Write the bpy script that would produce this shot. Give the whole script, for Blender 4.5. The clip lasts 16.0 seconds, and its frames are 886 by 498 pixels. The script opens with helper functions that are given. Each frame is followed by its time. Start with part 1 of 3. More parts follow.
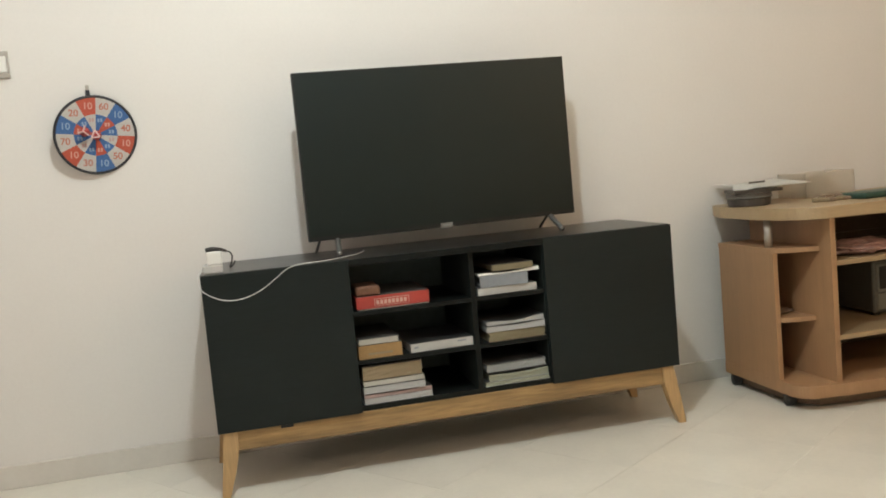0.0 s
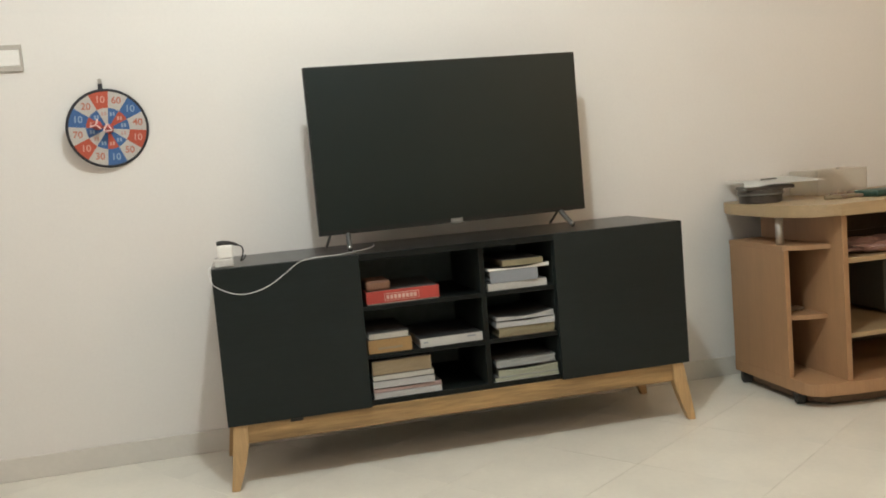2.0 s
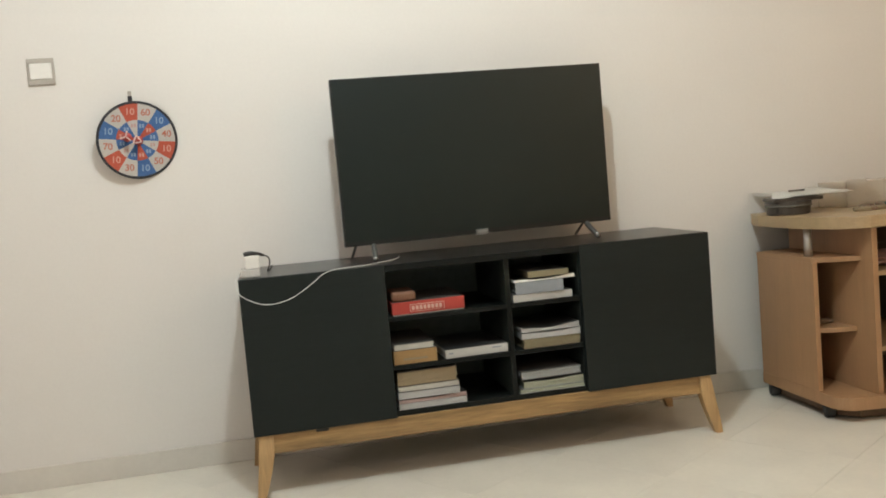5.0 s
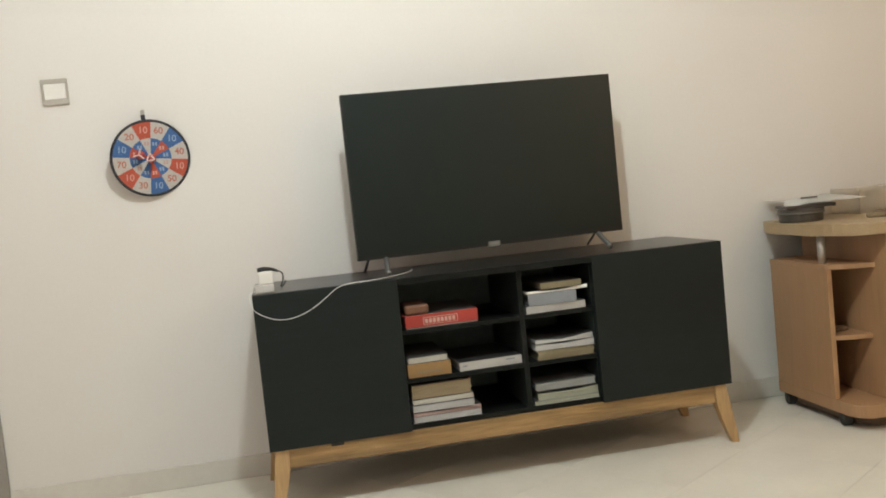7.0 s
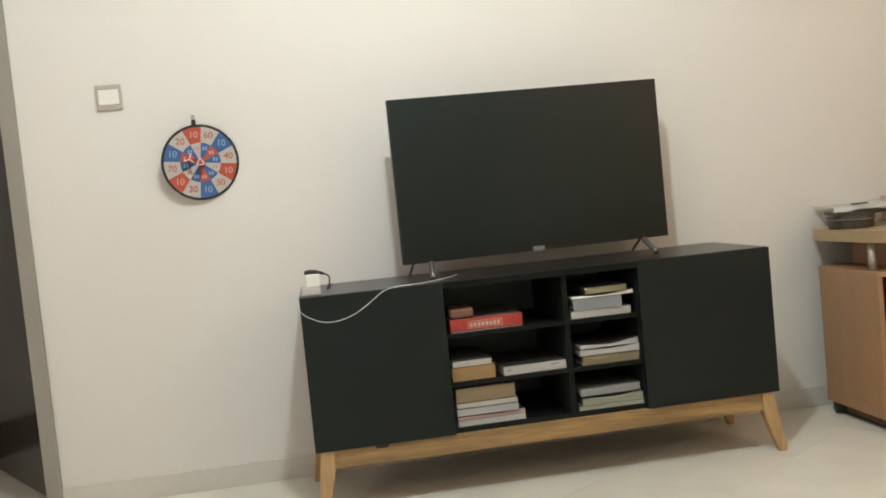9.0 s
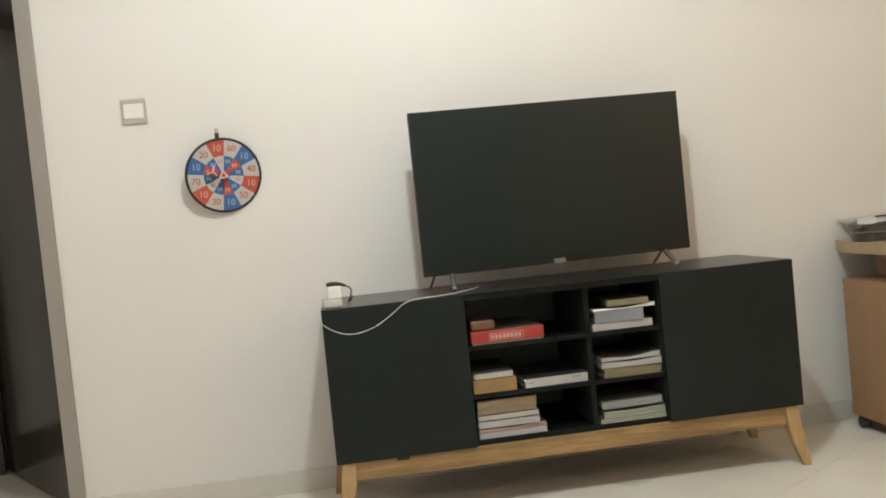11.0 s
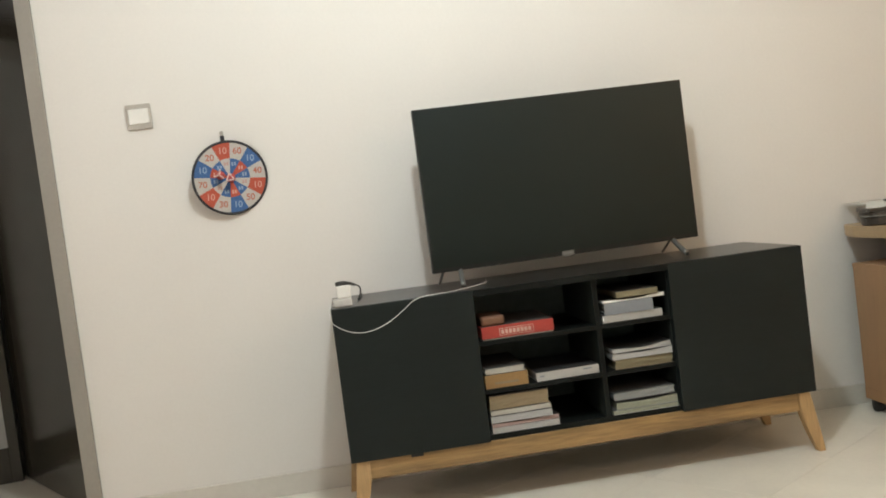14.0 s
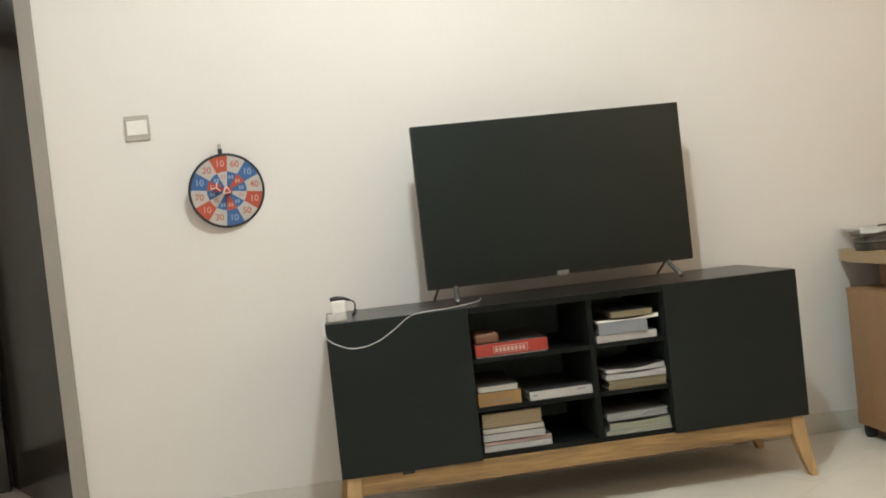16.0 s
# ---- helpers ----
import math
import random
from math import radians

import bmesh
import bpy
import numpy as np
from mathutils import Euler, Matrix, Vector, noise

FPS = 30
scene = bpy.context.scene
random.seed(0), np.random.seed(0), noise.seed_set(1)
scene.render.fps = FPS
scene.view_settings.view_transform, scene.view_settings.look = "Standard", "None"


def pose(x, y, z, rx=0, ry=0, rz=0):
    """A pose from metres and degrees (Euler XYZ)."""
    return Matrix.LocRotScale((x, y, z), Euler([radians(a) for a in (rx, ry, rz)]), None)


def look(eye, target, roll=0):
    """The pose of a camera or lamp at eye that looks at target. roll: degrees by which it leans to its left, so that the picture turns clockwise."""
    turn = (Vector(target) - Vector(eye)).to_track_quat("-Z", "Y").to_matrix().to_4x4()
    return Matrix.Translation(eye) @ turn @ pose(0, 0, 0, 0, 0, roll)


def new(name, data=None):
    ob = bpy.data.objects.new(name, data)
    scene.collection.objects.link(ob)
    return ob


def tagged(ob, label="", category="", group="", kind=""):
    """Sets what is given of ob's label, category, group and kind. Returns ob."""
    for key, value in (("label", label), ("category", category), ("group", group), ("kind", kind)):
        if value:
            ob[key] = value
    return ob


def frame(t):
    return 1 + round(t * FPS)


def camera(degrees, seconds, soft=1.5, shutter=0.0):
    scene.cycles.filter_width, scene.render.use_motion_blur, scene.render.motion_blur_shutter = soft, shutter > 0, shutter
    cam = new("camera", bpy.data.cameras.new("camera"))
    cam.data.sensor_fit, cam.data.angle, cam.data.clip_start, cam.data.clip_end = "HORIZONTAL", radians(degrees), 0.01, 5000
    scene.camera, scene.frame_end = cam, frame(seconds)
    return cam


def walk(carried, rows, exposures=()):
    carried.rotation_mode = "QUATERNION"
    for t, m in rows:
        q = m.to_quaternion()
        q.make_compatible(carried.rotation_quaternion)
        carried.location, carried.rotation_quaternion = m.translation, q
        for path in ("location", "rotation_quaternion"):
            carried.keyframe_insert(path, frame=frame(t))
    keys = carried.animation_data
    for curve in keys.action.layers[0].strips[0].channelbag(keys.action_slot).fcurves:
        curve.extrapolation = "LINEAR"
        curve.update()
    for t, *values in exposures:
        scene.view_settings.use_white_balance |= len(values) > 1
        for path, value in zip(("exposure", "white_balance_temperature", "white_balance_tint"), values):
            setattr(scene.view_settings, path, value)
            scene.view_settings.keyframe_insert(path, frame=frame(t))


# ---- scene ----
cam = camera(53.4, 16.0, soft=1.8)
PATH = [
    (0, (0.174, -3.069, 0.913), (0.623, -1.128, 0.73), -5.2),
    (0.5, (0.175, -3.067, 0.912), (0.618, -1.129, 0.701), -5.4),
    (1, (0.178, -3.065, 0.913), (0.614, -1.129, 0.671), -5.5),
    (1.5, (0.176, -3.068, 0.911), (0.608, -1.127, 0.691), -5.4),
    (2, (0.17, -3.07, 0.912), (0.598, -1.125, 0.721), -4.9),
    (2.5, (0.167, -3.069, 0.91), (0.588, -1.122, 0.731), -4.6),
    (3, (0.165, -3.071, 0.91), (0.576, -1.121, 0.737), -4.4),
    (3.5, (0.162, -3.072, 0.914), (0.553, -1.118, 0.748), -4.4),
    (4, (0.159, -3.071, 0.907), (0.553, -1.116, 0.767), -4.3),
    (4.2, (0.159, -3.071, 0.908), (0.551, -1.115, 0.769), -4.3),
    (6.3, (0.166, -3.073, 0.915), (0.529, -1.117, 0.71), -5.9),
    (6.5, (0.166, -3.074, 0.916), (0.525, -1.116, 0.726), -5.8),
    (7, (0.16, -3.077, 0.92), (0.516, -1.113, 0.785), -5.8),
    (7.5, (0.165, -3.082, 0.924), (0.51, -1.114, 0.833), -6.1),
    (8, (0.153, -3.089, 0.922), (0.455, -1.113, 0.862), -6.3),
    (8.5, (0.14, -3.085, 0.916), (0.402, -1.106, 0.789), -6.2),
    (9, (0.134, -3.085, 0.916), (0.408, -1.107, 0.804), -5.6),
    (9.2, (0.134, -3.085, 0.916), (0.428, -1.11, 0.802), -4.0),
    (11.3, (0.126, -3.092, 0.917), (0.355, -1.107, 0.841), -5.7),
    (11.5, (0.125, -3.093, 0.917), (0.349, -1.107, 0.843), -5.3),
    (12, (0.118, -3.09, 0.917), (0.343, -1.104, 0.839), -5.6),
    (12.5, (0.132, -3.094, 0.919), (0.346, -1.106, 0.845), -6.2),
    (13, (0.121, -3.087, 0.924), (0.326, -1.1, 0.826), -6.5),
    (13.5, (0.126, -3.089, 0.924), (0.341, -1.103, 0.834), -7.1),
    (14, (0.13, -3.094, 0.926), (0.343, -1.107, 0.833), -7.3),
    (14.5, (0.129, -3.09, 0.925), (0.335, -1.104, 0.812), -8.0),
    (15, (0.132, -3.094, 0.93), (0.338, -1.107, 0.822), -7.9),
    (15.5, (0.127, -3.089, 0.915), (0.352, -1.105, 0.806), -7.1),
    (16, (0.125, -3.094, 0.925), (0.356, -1.108, 0.87), -6.2),
]
walk(cam, [(t, look(eye, target, roll)) for t, eye, target, roll in PATH])

# ---- light ----
world = bpy.data.worlds.new("world")
world.use_nodes = True
scene.world = world
world.node_tree.nodes["Background"].inputs[0].default_value = (0.9, 0.95, 1.0, 1)
world.node_tree.nodes["Background"].inputs[1].default_value = 0.02


def lamp(name, place, watts, size, colour):
    data = bpy.data.lights.new(name, "POINT")
    data.energy, data.shadow_soft_size, data.color = watts, size, colour
    ob = new(name, data)
    ob.matrix_world = pose(*place)
    return ob


lamp("ceiling_bulb", (0.45, -1.68, 2.60), 83, 0.06, (0.895, 0.985, 0.975))
lamp("warm_bulb", (2.6, -3.0, 1.9), 26, 0.25, (1.0, 0.75, 0.53))
# added pinkish fill for the left and low parts, not a known lamp
lamp("side_bulb", (-2.0, -2.9, 1.6), 23, 0.25, (1.0, 0.83, 0.78))
# added weak fill that brightens the open door and wardrobe
lamp("next_room_bulb", (-2.1, 0.9, 2.3), 1.9, 0.1, (0.95, 1.0, 0.97))
scene.view_settings.exposure = 0.04


# ---- materials ----
def mat(name, colour, rough=0.5, grain=0.06, scale=40.0, stain=0.05, big=3.0, bump=0.05, metal=0.0, stretch=(1, 1, 1), coat=0.0, per_object=0.0, spec=0.5):
    m = bpy.data.materials.new(name)
    m.use_nodes = True
    nt = m.node_tree
    N, L = nt.nodes, nt.links
    b = N["Principled BSDF"]
    b.inputs["Roughness"].default_value, b.inputs["Metallic"].default_value = rough, metal
    b.inputs["Coat Weight"].default_value = coat
    b.inputs["Specular IOR Level"].default_value = spec
    co = N.new("ShaderNodeTexCoord")
    mp = N.new("ShaderNodeMapping")
    mp.inputs["Scale"].default_value = stretch
    L.new(co.outputs["Object"], mp.inputs["Vector"])
    fine, wide = N.new("ShaderNodeTexNoise"), N.new("ShaderNodeTexNoise")
    fine.inputs["Scale"].default_value, fine.inputs["Detail"].default_value = scale, 5
    wide.inputs["Scale"].default_value, wide.inputs["Detail"].default_value = big, 3
    L.new(mp.outputs["Vector"], fine.inputs["Vector"])
    L.new(mp.outputs["Vector"], wide.inputs["Vector"])

    def spread(out, amount):
        r = N.new("ShaderNodeMapRange")
        r.inputs["From Min"].default_value, r.inputs["From Max"].default_value = 0.3, 0.7
        r.inputs["To Min"].default_value, r.inputs["To Max"].default_value = 1 - amount, 1 + amount
        L.new(out, r.inputs["Value"])
        return r.outputs["Result"]

    k = N.new("ShaderNodeMath")
    k.operation = "MULTIPLY"
    L.new(spread(fine.outputs["Fac"], grain), k.inputs[0])
    L.new(spread(wide.outputs["Fac"], stain), k.inputs[1])
    out = k.outputs[0]
    if per_object:
        oi = N.new("ShaderNodeObjectInfo")
        r = N.new("ShaderNodeMapRange")
        r.inputs["To Min"].default_value, r.inputs["To Max"].default_value = 1 - per_object, 1 + per_object
        L.new(oi.outputs["Random"], r.inputs["Value"])
        k2 = N.new("ShaderNodeMath")
        k2.operation = "MULTIPLY"
        L.new(out, k2.inputs[0])
        L.new(r.outputs["Result"], k2.inputs[1])
        out = k2.outputs[0]
    v = N.new("ShaderNodeVectorMath")
    v.operation = "SCALE"
    v.inputs[0].default_value = colour
    L.new(out, v.inputs["Scale"])
    L.new(v.outputs["Vector"], b.inputs["Base Color"])
    if bump:
        bp = N.new("ShaderNodeBump")
        bp.inputs["Strength"].default_value, bp.inputs["Distance"].default_value = bump, 0.002
        L.new(fine.outputs["Fac"], bp.inputs["Height"])
        L.new(bp.outputs["Normal"], b.inputs["Normal"])
    rr = N.new("ShaderNodeMapRange")
    rr.inputs["To Min"].default_value, rr.inputs["To Max"].default_value = rough * 0.85, min(1, rough * 1.15)
    L.new(wide.outputs["Fac"], rr.inputs["Value"])
    L.new(rr.outputs["Result"], b.inputs["Roughness"])
    return m


WALL = mat("wall_paint", (0.735, 0.715, 0.678), 0.75, 0.012, 90, 0.02, 1.3, 0.04)
# tint of the unseen east wall, chosen to warm the right by bounce
BOUNCE_TAN = mat("tan_bounce_wall", (0.60, 0.43, 0.28), 0.75, 0.02, 120, 0.03, 1.3, 0.1)
# unseen rear wall, made darker so the screen reflects less light
REAR_DIM = mat("dim_rear_wall", (0.40, 0.43, 0.40), 0.75, 0.02, 90, 0.03, 1.3, 0.04)
# tint of the unseen west wall, chosen to warm the left by bounce
BOUNCE_PINK = mat("pinkish_bounce_wall", (0.69, 0.59, 0.55), 0.75, 0.02, 90, 0.03, 1.3, 0.04)
CEIL = mat("ceiling_paint", (0.82, 0.81, 0.79), 0.85, 0.015, 90, 0.02, 1.3, 0.1)
BASE = mat("baseboard_tile", (0.63, 0.605, 0.55), 0.4, 0.02, 60, 0.04, 4, 0.02)
TILE = mat("floor_tile", (0.72, 0.69, 0.605), 0.32, 0.02, 55, 0.05, 5, 0.02, per_object=0.015)
GROUT = mat("grout", (0.71, 0.68, 0.595), 0.9, 0.08, 90, 0.05)
BLACK = mat("black_laminate", (0.0066, 0.0106, 0.0104), 0.5, 0.10, 30, 0.10, 4, 0.05, stretch=(1, 1, 9), spec=0.28)
BLACK_TOP = mat("black_laminate_top", (0.0050, 0.0060, 0.0058), 0.30, 0.10, 30, 0.10, 4, 0.03, stretch=(1, 9, 1), spec=1.0)
# the stand's black again, shade put into the colour so lit edges blend in
BLACK_SHADED = mat("black_laminate_shaded", (0.0042, 0.0058, 0.0054), 0.5, 0.10, 30, 0.10, 4, 0.03, stretch=(1, 9, 1), spec=0.2)
# next two: lightened in colour to stand for light inside the stand
BLACK_LIFTED = mat("black_laminate_lifted", (0.018, 0.024, 0.022), 0.5, 0.10, 30, 0.10, 4, 0.03, stretch=(1, 1, 9), spec=0.3)
BACK_LIFTED = mat("stand_back_lifted", (0.18, 0.21, 0.20), 0.6, 0.08, 40, 0.10, 4, 0.03, spec=0.3)
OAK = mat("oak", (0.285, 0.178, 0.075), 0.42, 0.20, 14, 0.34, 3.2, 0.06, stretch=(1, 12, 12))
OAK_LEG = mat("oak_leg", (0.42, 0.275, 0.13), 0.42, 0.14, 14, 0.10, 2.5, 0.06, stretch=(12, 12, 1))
SCREEN = mat("screen_glass", (0.0022, 0.0046, 0.0046), 0.42, 0.02, 200, 0.03, 2, 0.0, spec=0.5)
SCREEN.node_tree.nodes["Principled BSDF"].inputs["Specular Tint"].default_value = (0.86, 1.0, 0.98, 1)
BEZEL = mat("black_plastic", (0.005, 0.006, 0.006), 0.42, 0.05, 150, 0.04, 5, 0.03)
DARKMETAL = mat("grey_metal", (0.23, 0.23, 0.22), 0.35, 0.04, 90, 0.05, 9, 0.02, metal=0.7)
SILVER = mat("silver_print", (0.32, 0.32, 0.31), 0.4, 0.05, 90, 0.05)
CHROME = mat("chrome", (0.60, 0.58, 0.54), 0.38, 0.02, 90, 0.04, 9, 0.0, metal=0.75)
WHITE = mat("white_plastic", (0.80, 0.79, 0.75), 0.35, 0.02, 100, 0.03, 9, 0.02)
CABLE = mat("white_cable", (0.84, 0.84, 0.83), 0.5, 0.03, 100, 0.03, 9, 0.02)
ADAPTER = mat("cloudy_plastic", (0.56, 0.55, 0.52), 0.3, 0.05, 60, 0.08, 12, 0.02)
GREYPL = mat("beige_plastic", (0.44, 0.41, 0.365), 0.45, 0.03, 100, 0.03, 9, 0.02)
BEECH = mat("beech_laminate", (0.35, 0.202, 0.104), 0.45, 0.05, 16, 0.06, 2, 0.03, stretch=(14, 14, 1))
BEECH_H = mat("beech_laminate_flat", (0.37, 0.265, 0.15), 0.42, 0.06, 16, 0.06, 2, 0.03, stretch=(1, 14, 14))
BOARDBACK = mat("brown_hardboard", (0.13, 0.085, 0.05), 0.7, 0.10, 60, 0.08, 4, 0.05)
DOORWOOD = mat("dark_door_veneer", (0.040, 0.036, 0.027), 0.20, 0.03, 12, 0.10, 2, 0.008, stretch=(6, 6, 1))
FRAME = mat("grey_frame_paint", (0.30, 0.28, 0.25), 0.5, 0.03, 80, 0.04, 3, 0.03)
RED = mat("red_card", (0.33, 0.036, 0.026), 0.5, 0.05, 80, 0.05, 9, 0.03)
TERRA = mat("brown_card", (0.155, 0.072, 0.040), 0.6, 0.08, 80, 0.06, 9, 0.05)
PAGE = mat("paper_edges", (0.404, 0.391, 0.352), 0.85, 0.07, 90, 0.02, 9, 0.10, stretch=(0.3, 1, 12))
PAGE_LAV = mat("cool_paper_edges", (0.358, 0.360, 0.358), 0.85, 0.07, 90, 0.02, 9, 0.10, stretch=(0.3, 1, 12))
PAGE_TAN = mat("tan_paper_edges", (0.234, 0.182, 0.111), 0.85, 0.07, 90, 0.02, 9, 0.10, stretch=(0.3, 1, 12))
PAGE_OLIVE = mat("olive_paper_edges", (0.195, 0.169, 0.104), 0.85, 0.07, 90, 0.02, 9, 0.10, stretch=(0.3, 1, 12))
PAGE_GREEN = mat("green_paper_edges", (0.26, 0.275, 0.215), 0.85, 0.07, 90, 0.02, 9, 0.10, stretch=(0.3, 1, 12))
PAGE_GREY = mat("grey_paper_edges", (0.247, 0.260, 0.260), 0.85, 0.07, 90, 0.02, 9, 0.10, stretch=(0.3, 1, 12))
PAGE_PINK = mat("pink_paper_edges", (0.339, 0.247, 0.234), 0.85, 0.07, 90, 0.02, 9, 0.10, stretch=(0.3, 1, 12))
ORANGE = mat("orange_cloth_cover", (0.274, 0.166, 0.065), 0.7, 0.06, 120, 0.05, 9, 0.1)
COVER_WHITE = mat("white_cover", (0.404, 0.404, 0.391), 0.45, 0.03, 60, 0.05, 9, 0.02)
COVER_BLACK = mat("black_cover", (0.03, 0.03, 0.03), 0.45, 0.05, 60, 0.05, 9, 0.02)
COVER_DARK = mat("dark_top_cover", (0.075, 0.072, 0.068), 0.5, 0.15, 30, 0.25, 8, 0.02)
COVER_BLUE = mat("slate_cover", (0.215, 0.234, 0.260), 0.45, 0.04, 60, 0.05, 9, 0.02)
PAPER = mat("white_paper", (0.88, 0.87, 0.83), 0.8, 0.02, 60, 0.03, 9, 0.05)
PALE = mat("faded_print", (0.50, 0.34, 0.29), 0.6, 0.05)
INK = mat("dark_ink", (0.10, 0.09, 0.07), 0.7, 0.05)
D_RED = mat("red_felt", (0.43, 0.085, 0.05), 0.9, 0.10, 160, 0.05, 9, 0.2)
D_BLUE = mat("blue_felt", (0.05, 0.125, 0.30), 0.9, 0.10, 160, 0.05, 9, 0.2)
D_WHITE = mat("white_felt", (0.47, 0.45, 0.42), 0.9, 0.06, 160, 0.05, 9, 0.2)
D_RIM = mat("black_piping", (0.025, 0.026, 0.032), 0.75, 0.10, 160, 0.05, 9, 0.2)
D_PRINT = mat("pale_blue_print", (0.24, 0.34, 0.50), 0.9, 0.08, 160, 0.05, 9, 0.1)
D_PRINT_R = mat("pale_red_print", (0.58, 0.30, 0.24), 0.9, 0.08, 160, 0.05, 9, 0.1)
D_PRINT_W = mat("orange_print", (0.44, 0.15, 0.10), 0.9, 0.08, 160, 0.05, 9, 0.1)
D_PRINT_P = mat("pinkish_print", (0.46, 0.30, 0.28), 0.9, 0.08, 160, 0.05, 9, 0.1)
D_DART = mat("red_plastic", (0.50, 0.085, 0.075), 0.35, 0.04, 90, 0.05, 9, 0.02)
D_FIN = mat("pink_plastic", (0.82, 0.62, 0.58), 0.35, 0.04, 90, 0.05, 9, 0.02)
RUBBER = mat("black_rubber", (0.018, 0.017, 0.015), 0.6, 0.08, 90, 0.05, 9, 0.05)
DISH = mat("dark_brown_tin", (0.055, 0.046, 0.038), 0.4, 0.10, 60, 0.10, 9, 0.03)
GREEN = mat("dark_green_plastic", (0.016, 0.06, 0.045), 0.4, 0.06, 60, 0.10, 9, 0.03)
PINKBAG = mat("pink_plastic_bag", (0.46, 0.29, 0.26), 0.35, 0.12, 30, 0.15, 12, 0.3)
APPL = mat("grey_appliance", (0.12, 0.12, 0.105), 0.4, 0.05, 90, 0.05, 9, 0.02)
APPL_TRIM = mat("dull_grey_plastic", (0.21, 0.21, 0.185), 0.4, 0.05, 90, 0.08, 9, 0.02)
PACK = mat("brown_packet", (0.17, 0.11, 0.07), 0.5, 0.12, 60, 0.15, 14, 0.1)

CLEAR = bpy.data.materials.new("clear_plastic")
CLEAR.use_nodes = True
_b = CLEAR.node_tree.nodes["Principled BSDF"]
_b.inputs["Base Color"].default_value = (0.90, 0.87, 0.82, 1)
_b.inputs["Roughness"].default_value = 0.35
_b.inputs["Transmission Weight"].default_value = 0.96
_b.inputs["IOR"].default_value = 1.04


# ---- mesh helpers ----
def thing(name, x=0.0, y=0.0, z=0.0, label="", category="", group="", kind="", rz=0.0):
    ob = new(name)
    ob.matrix_world = pose(x, y, z, 0, 0, rz)
    return tagged(ob, label, category, group, kind)


def mesh_of(name, bm, material, smooth=False):
    me = bpy.data.meshes.new(name)
    bmesh.ops.recalc_face_normals(bm, faces=bm.faces)
    bm.to_mesh(me)
    bm.free()
    me.materials.append(material)
    if smooth:
        for p in me.polygons:
            p.use_smooth = True
    return me


def part(name, bm, material, parent, label="", smooth=False):
    ob = new(name, mesh_of(name, bm, material, smooth))
    ob.parent = parent
    if label:
        tagged(ob, label)
    return ob


def solid(name, bm, material, label="", category="", kind="", group="", smooth=False):
    return tagged(new(name, mesh_of(name, bm, material, smooth)), label, category, group, kind)


def box(x0, x1, y0, y1, z0, z1, bevel=0.0, seg=2, bm=None):
    b = bmesh.new()
    bmesh.ops.create_cube(b, size=1.0)
    for v in b.verts:
        v.co = Vector((x0 + (v.co.x + 0.5) * (x1 - x0), y0 + (v.co.y + 0.5) * (y1 - y0), z0 + (v.co.z + 0.5) * (z1 - z0)))
    if bevel:
        bmesh.ops.bevel(b, geom=list(b.edges), offset=bevel, segments=seg, affect="EDGES", profile=0.5)
    return join(bm, b)


def join(bm, b):
    if bm is None:
        return b
    me = bpy.data.meshes.new("tmp")
    b.to_mesh(me)
    b.free()
    bm.from_mesh(me)
    bpy.data.meshes.remove(me)
    return bm


def prism(outline, z0, z1, bevel=0.0, bm=None, seg=2):
    """An upright prism over an outline of (x, y)."""
    b = bmesh.new()
    low = [b.verts.new((x, y, z0)) for x, y in outline]
    top = [b.verts.new((x, y, z1)) for x, y in outline]
    n = len(outline)
    b.faces.new(low[::-1])
    f = b.faces.new(top)
    for i in range(n):
        b.faces.new((low[i], low[(i + 1) % n], top[(i + 1) % n], top[i]))
    if bevel:
        edges = [e for e in b.edges if abs(e.verts[0].co.z - e.verts[1].co.z) < 1e-6]
        bmesh.ops.bevel(b, geom=edges, offset=bevel, segments=seg, affect="EDGES", profile=0.5)
    return join(bm, b)


def tube(points, radius, sides=10, bm=None, closed_ends=True, radii=None):
    """A round tube along points."""
    b = bmesh.new()
    pts = [Vector(p) for p in points]
    rings = []
    for i, p in enumerate(pts):
        d = (pts[min(i + 1, len(pts) - 1)] - pts[max(i - 1, 0)]).normalized()
        side = d.cross(Vector((0, 0, 1)))
        if side.length < 0.1:
            side = d.cross(Vector((1, 0, 0)))
        side.normalize()
        up = side.cross(d)
        r = radii[i] if radii else radius
        rings.append([b.verts.new(p + r * (math.cos(a) * side + math.sin(a) * up)) for a in [2 * math.pi * k / sides for k in range(sides)]])
    for a, c in zip(rings, rings[1:]):
        for k in range(sides):
            b.faces.new((a[k], a[(k + 1) % sides], c[(k + 1) % sides], c[k]))
    if closed_ends:
        b.faces.new(rings[0][::-1])
        b.faces.new(rings[-1])
    return join(bm, b)


def smooth_line(points, steps=8):
    """Catmull-Rom through points."""
    P = [Vector(p) for p in points]
    P = [2 * P[0] - P[1]] + P + [2 * P[-1] - P[-2]]
    out = []
    for i in range(1, len(P) - 2):
        for k in range(steps):
            t = k / steps
            a, b, c, d = P[i - 1], P[i], P[i + 1], P[i + 2]
            out.append(0.5 * (2 * b + (c - a) * t + (2 * a - 5 * b + 4 * c - d) * t * t + (3 * b - a - 3 * c + d) * t**3))
    return out + [P[-2]]


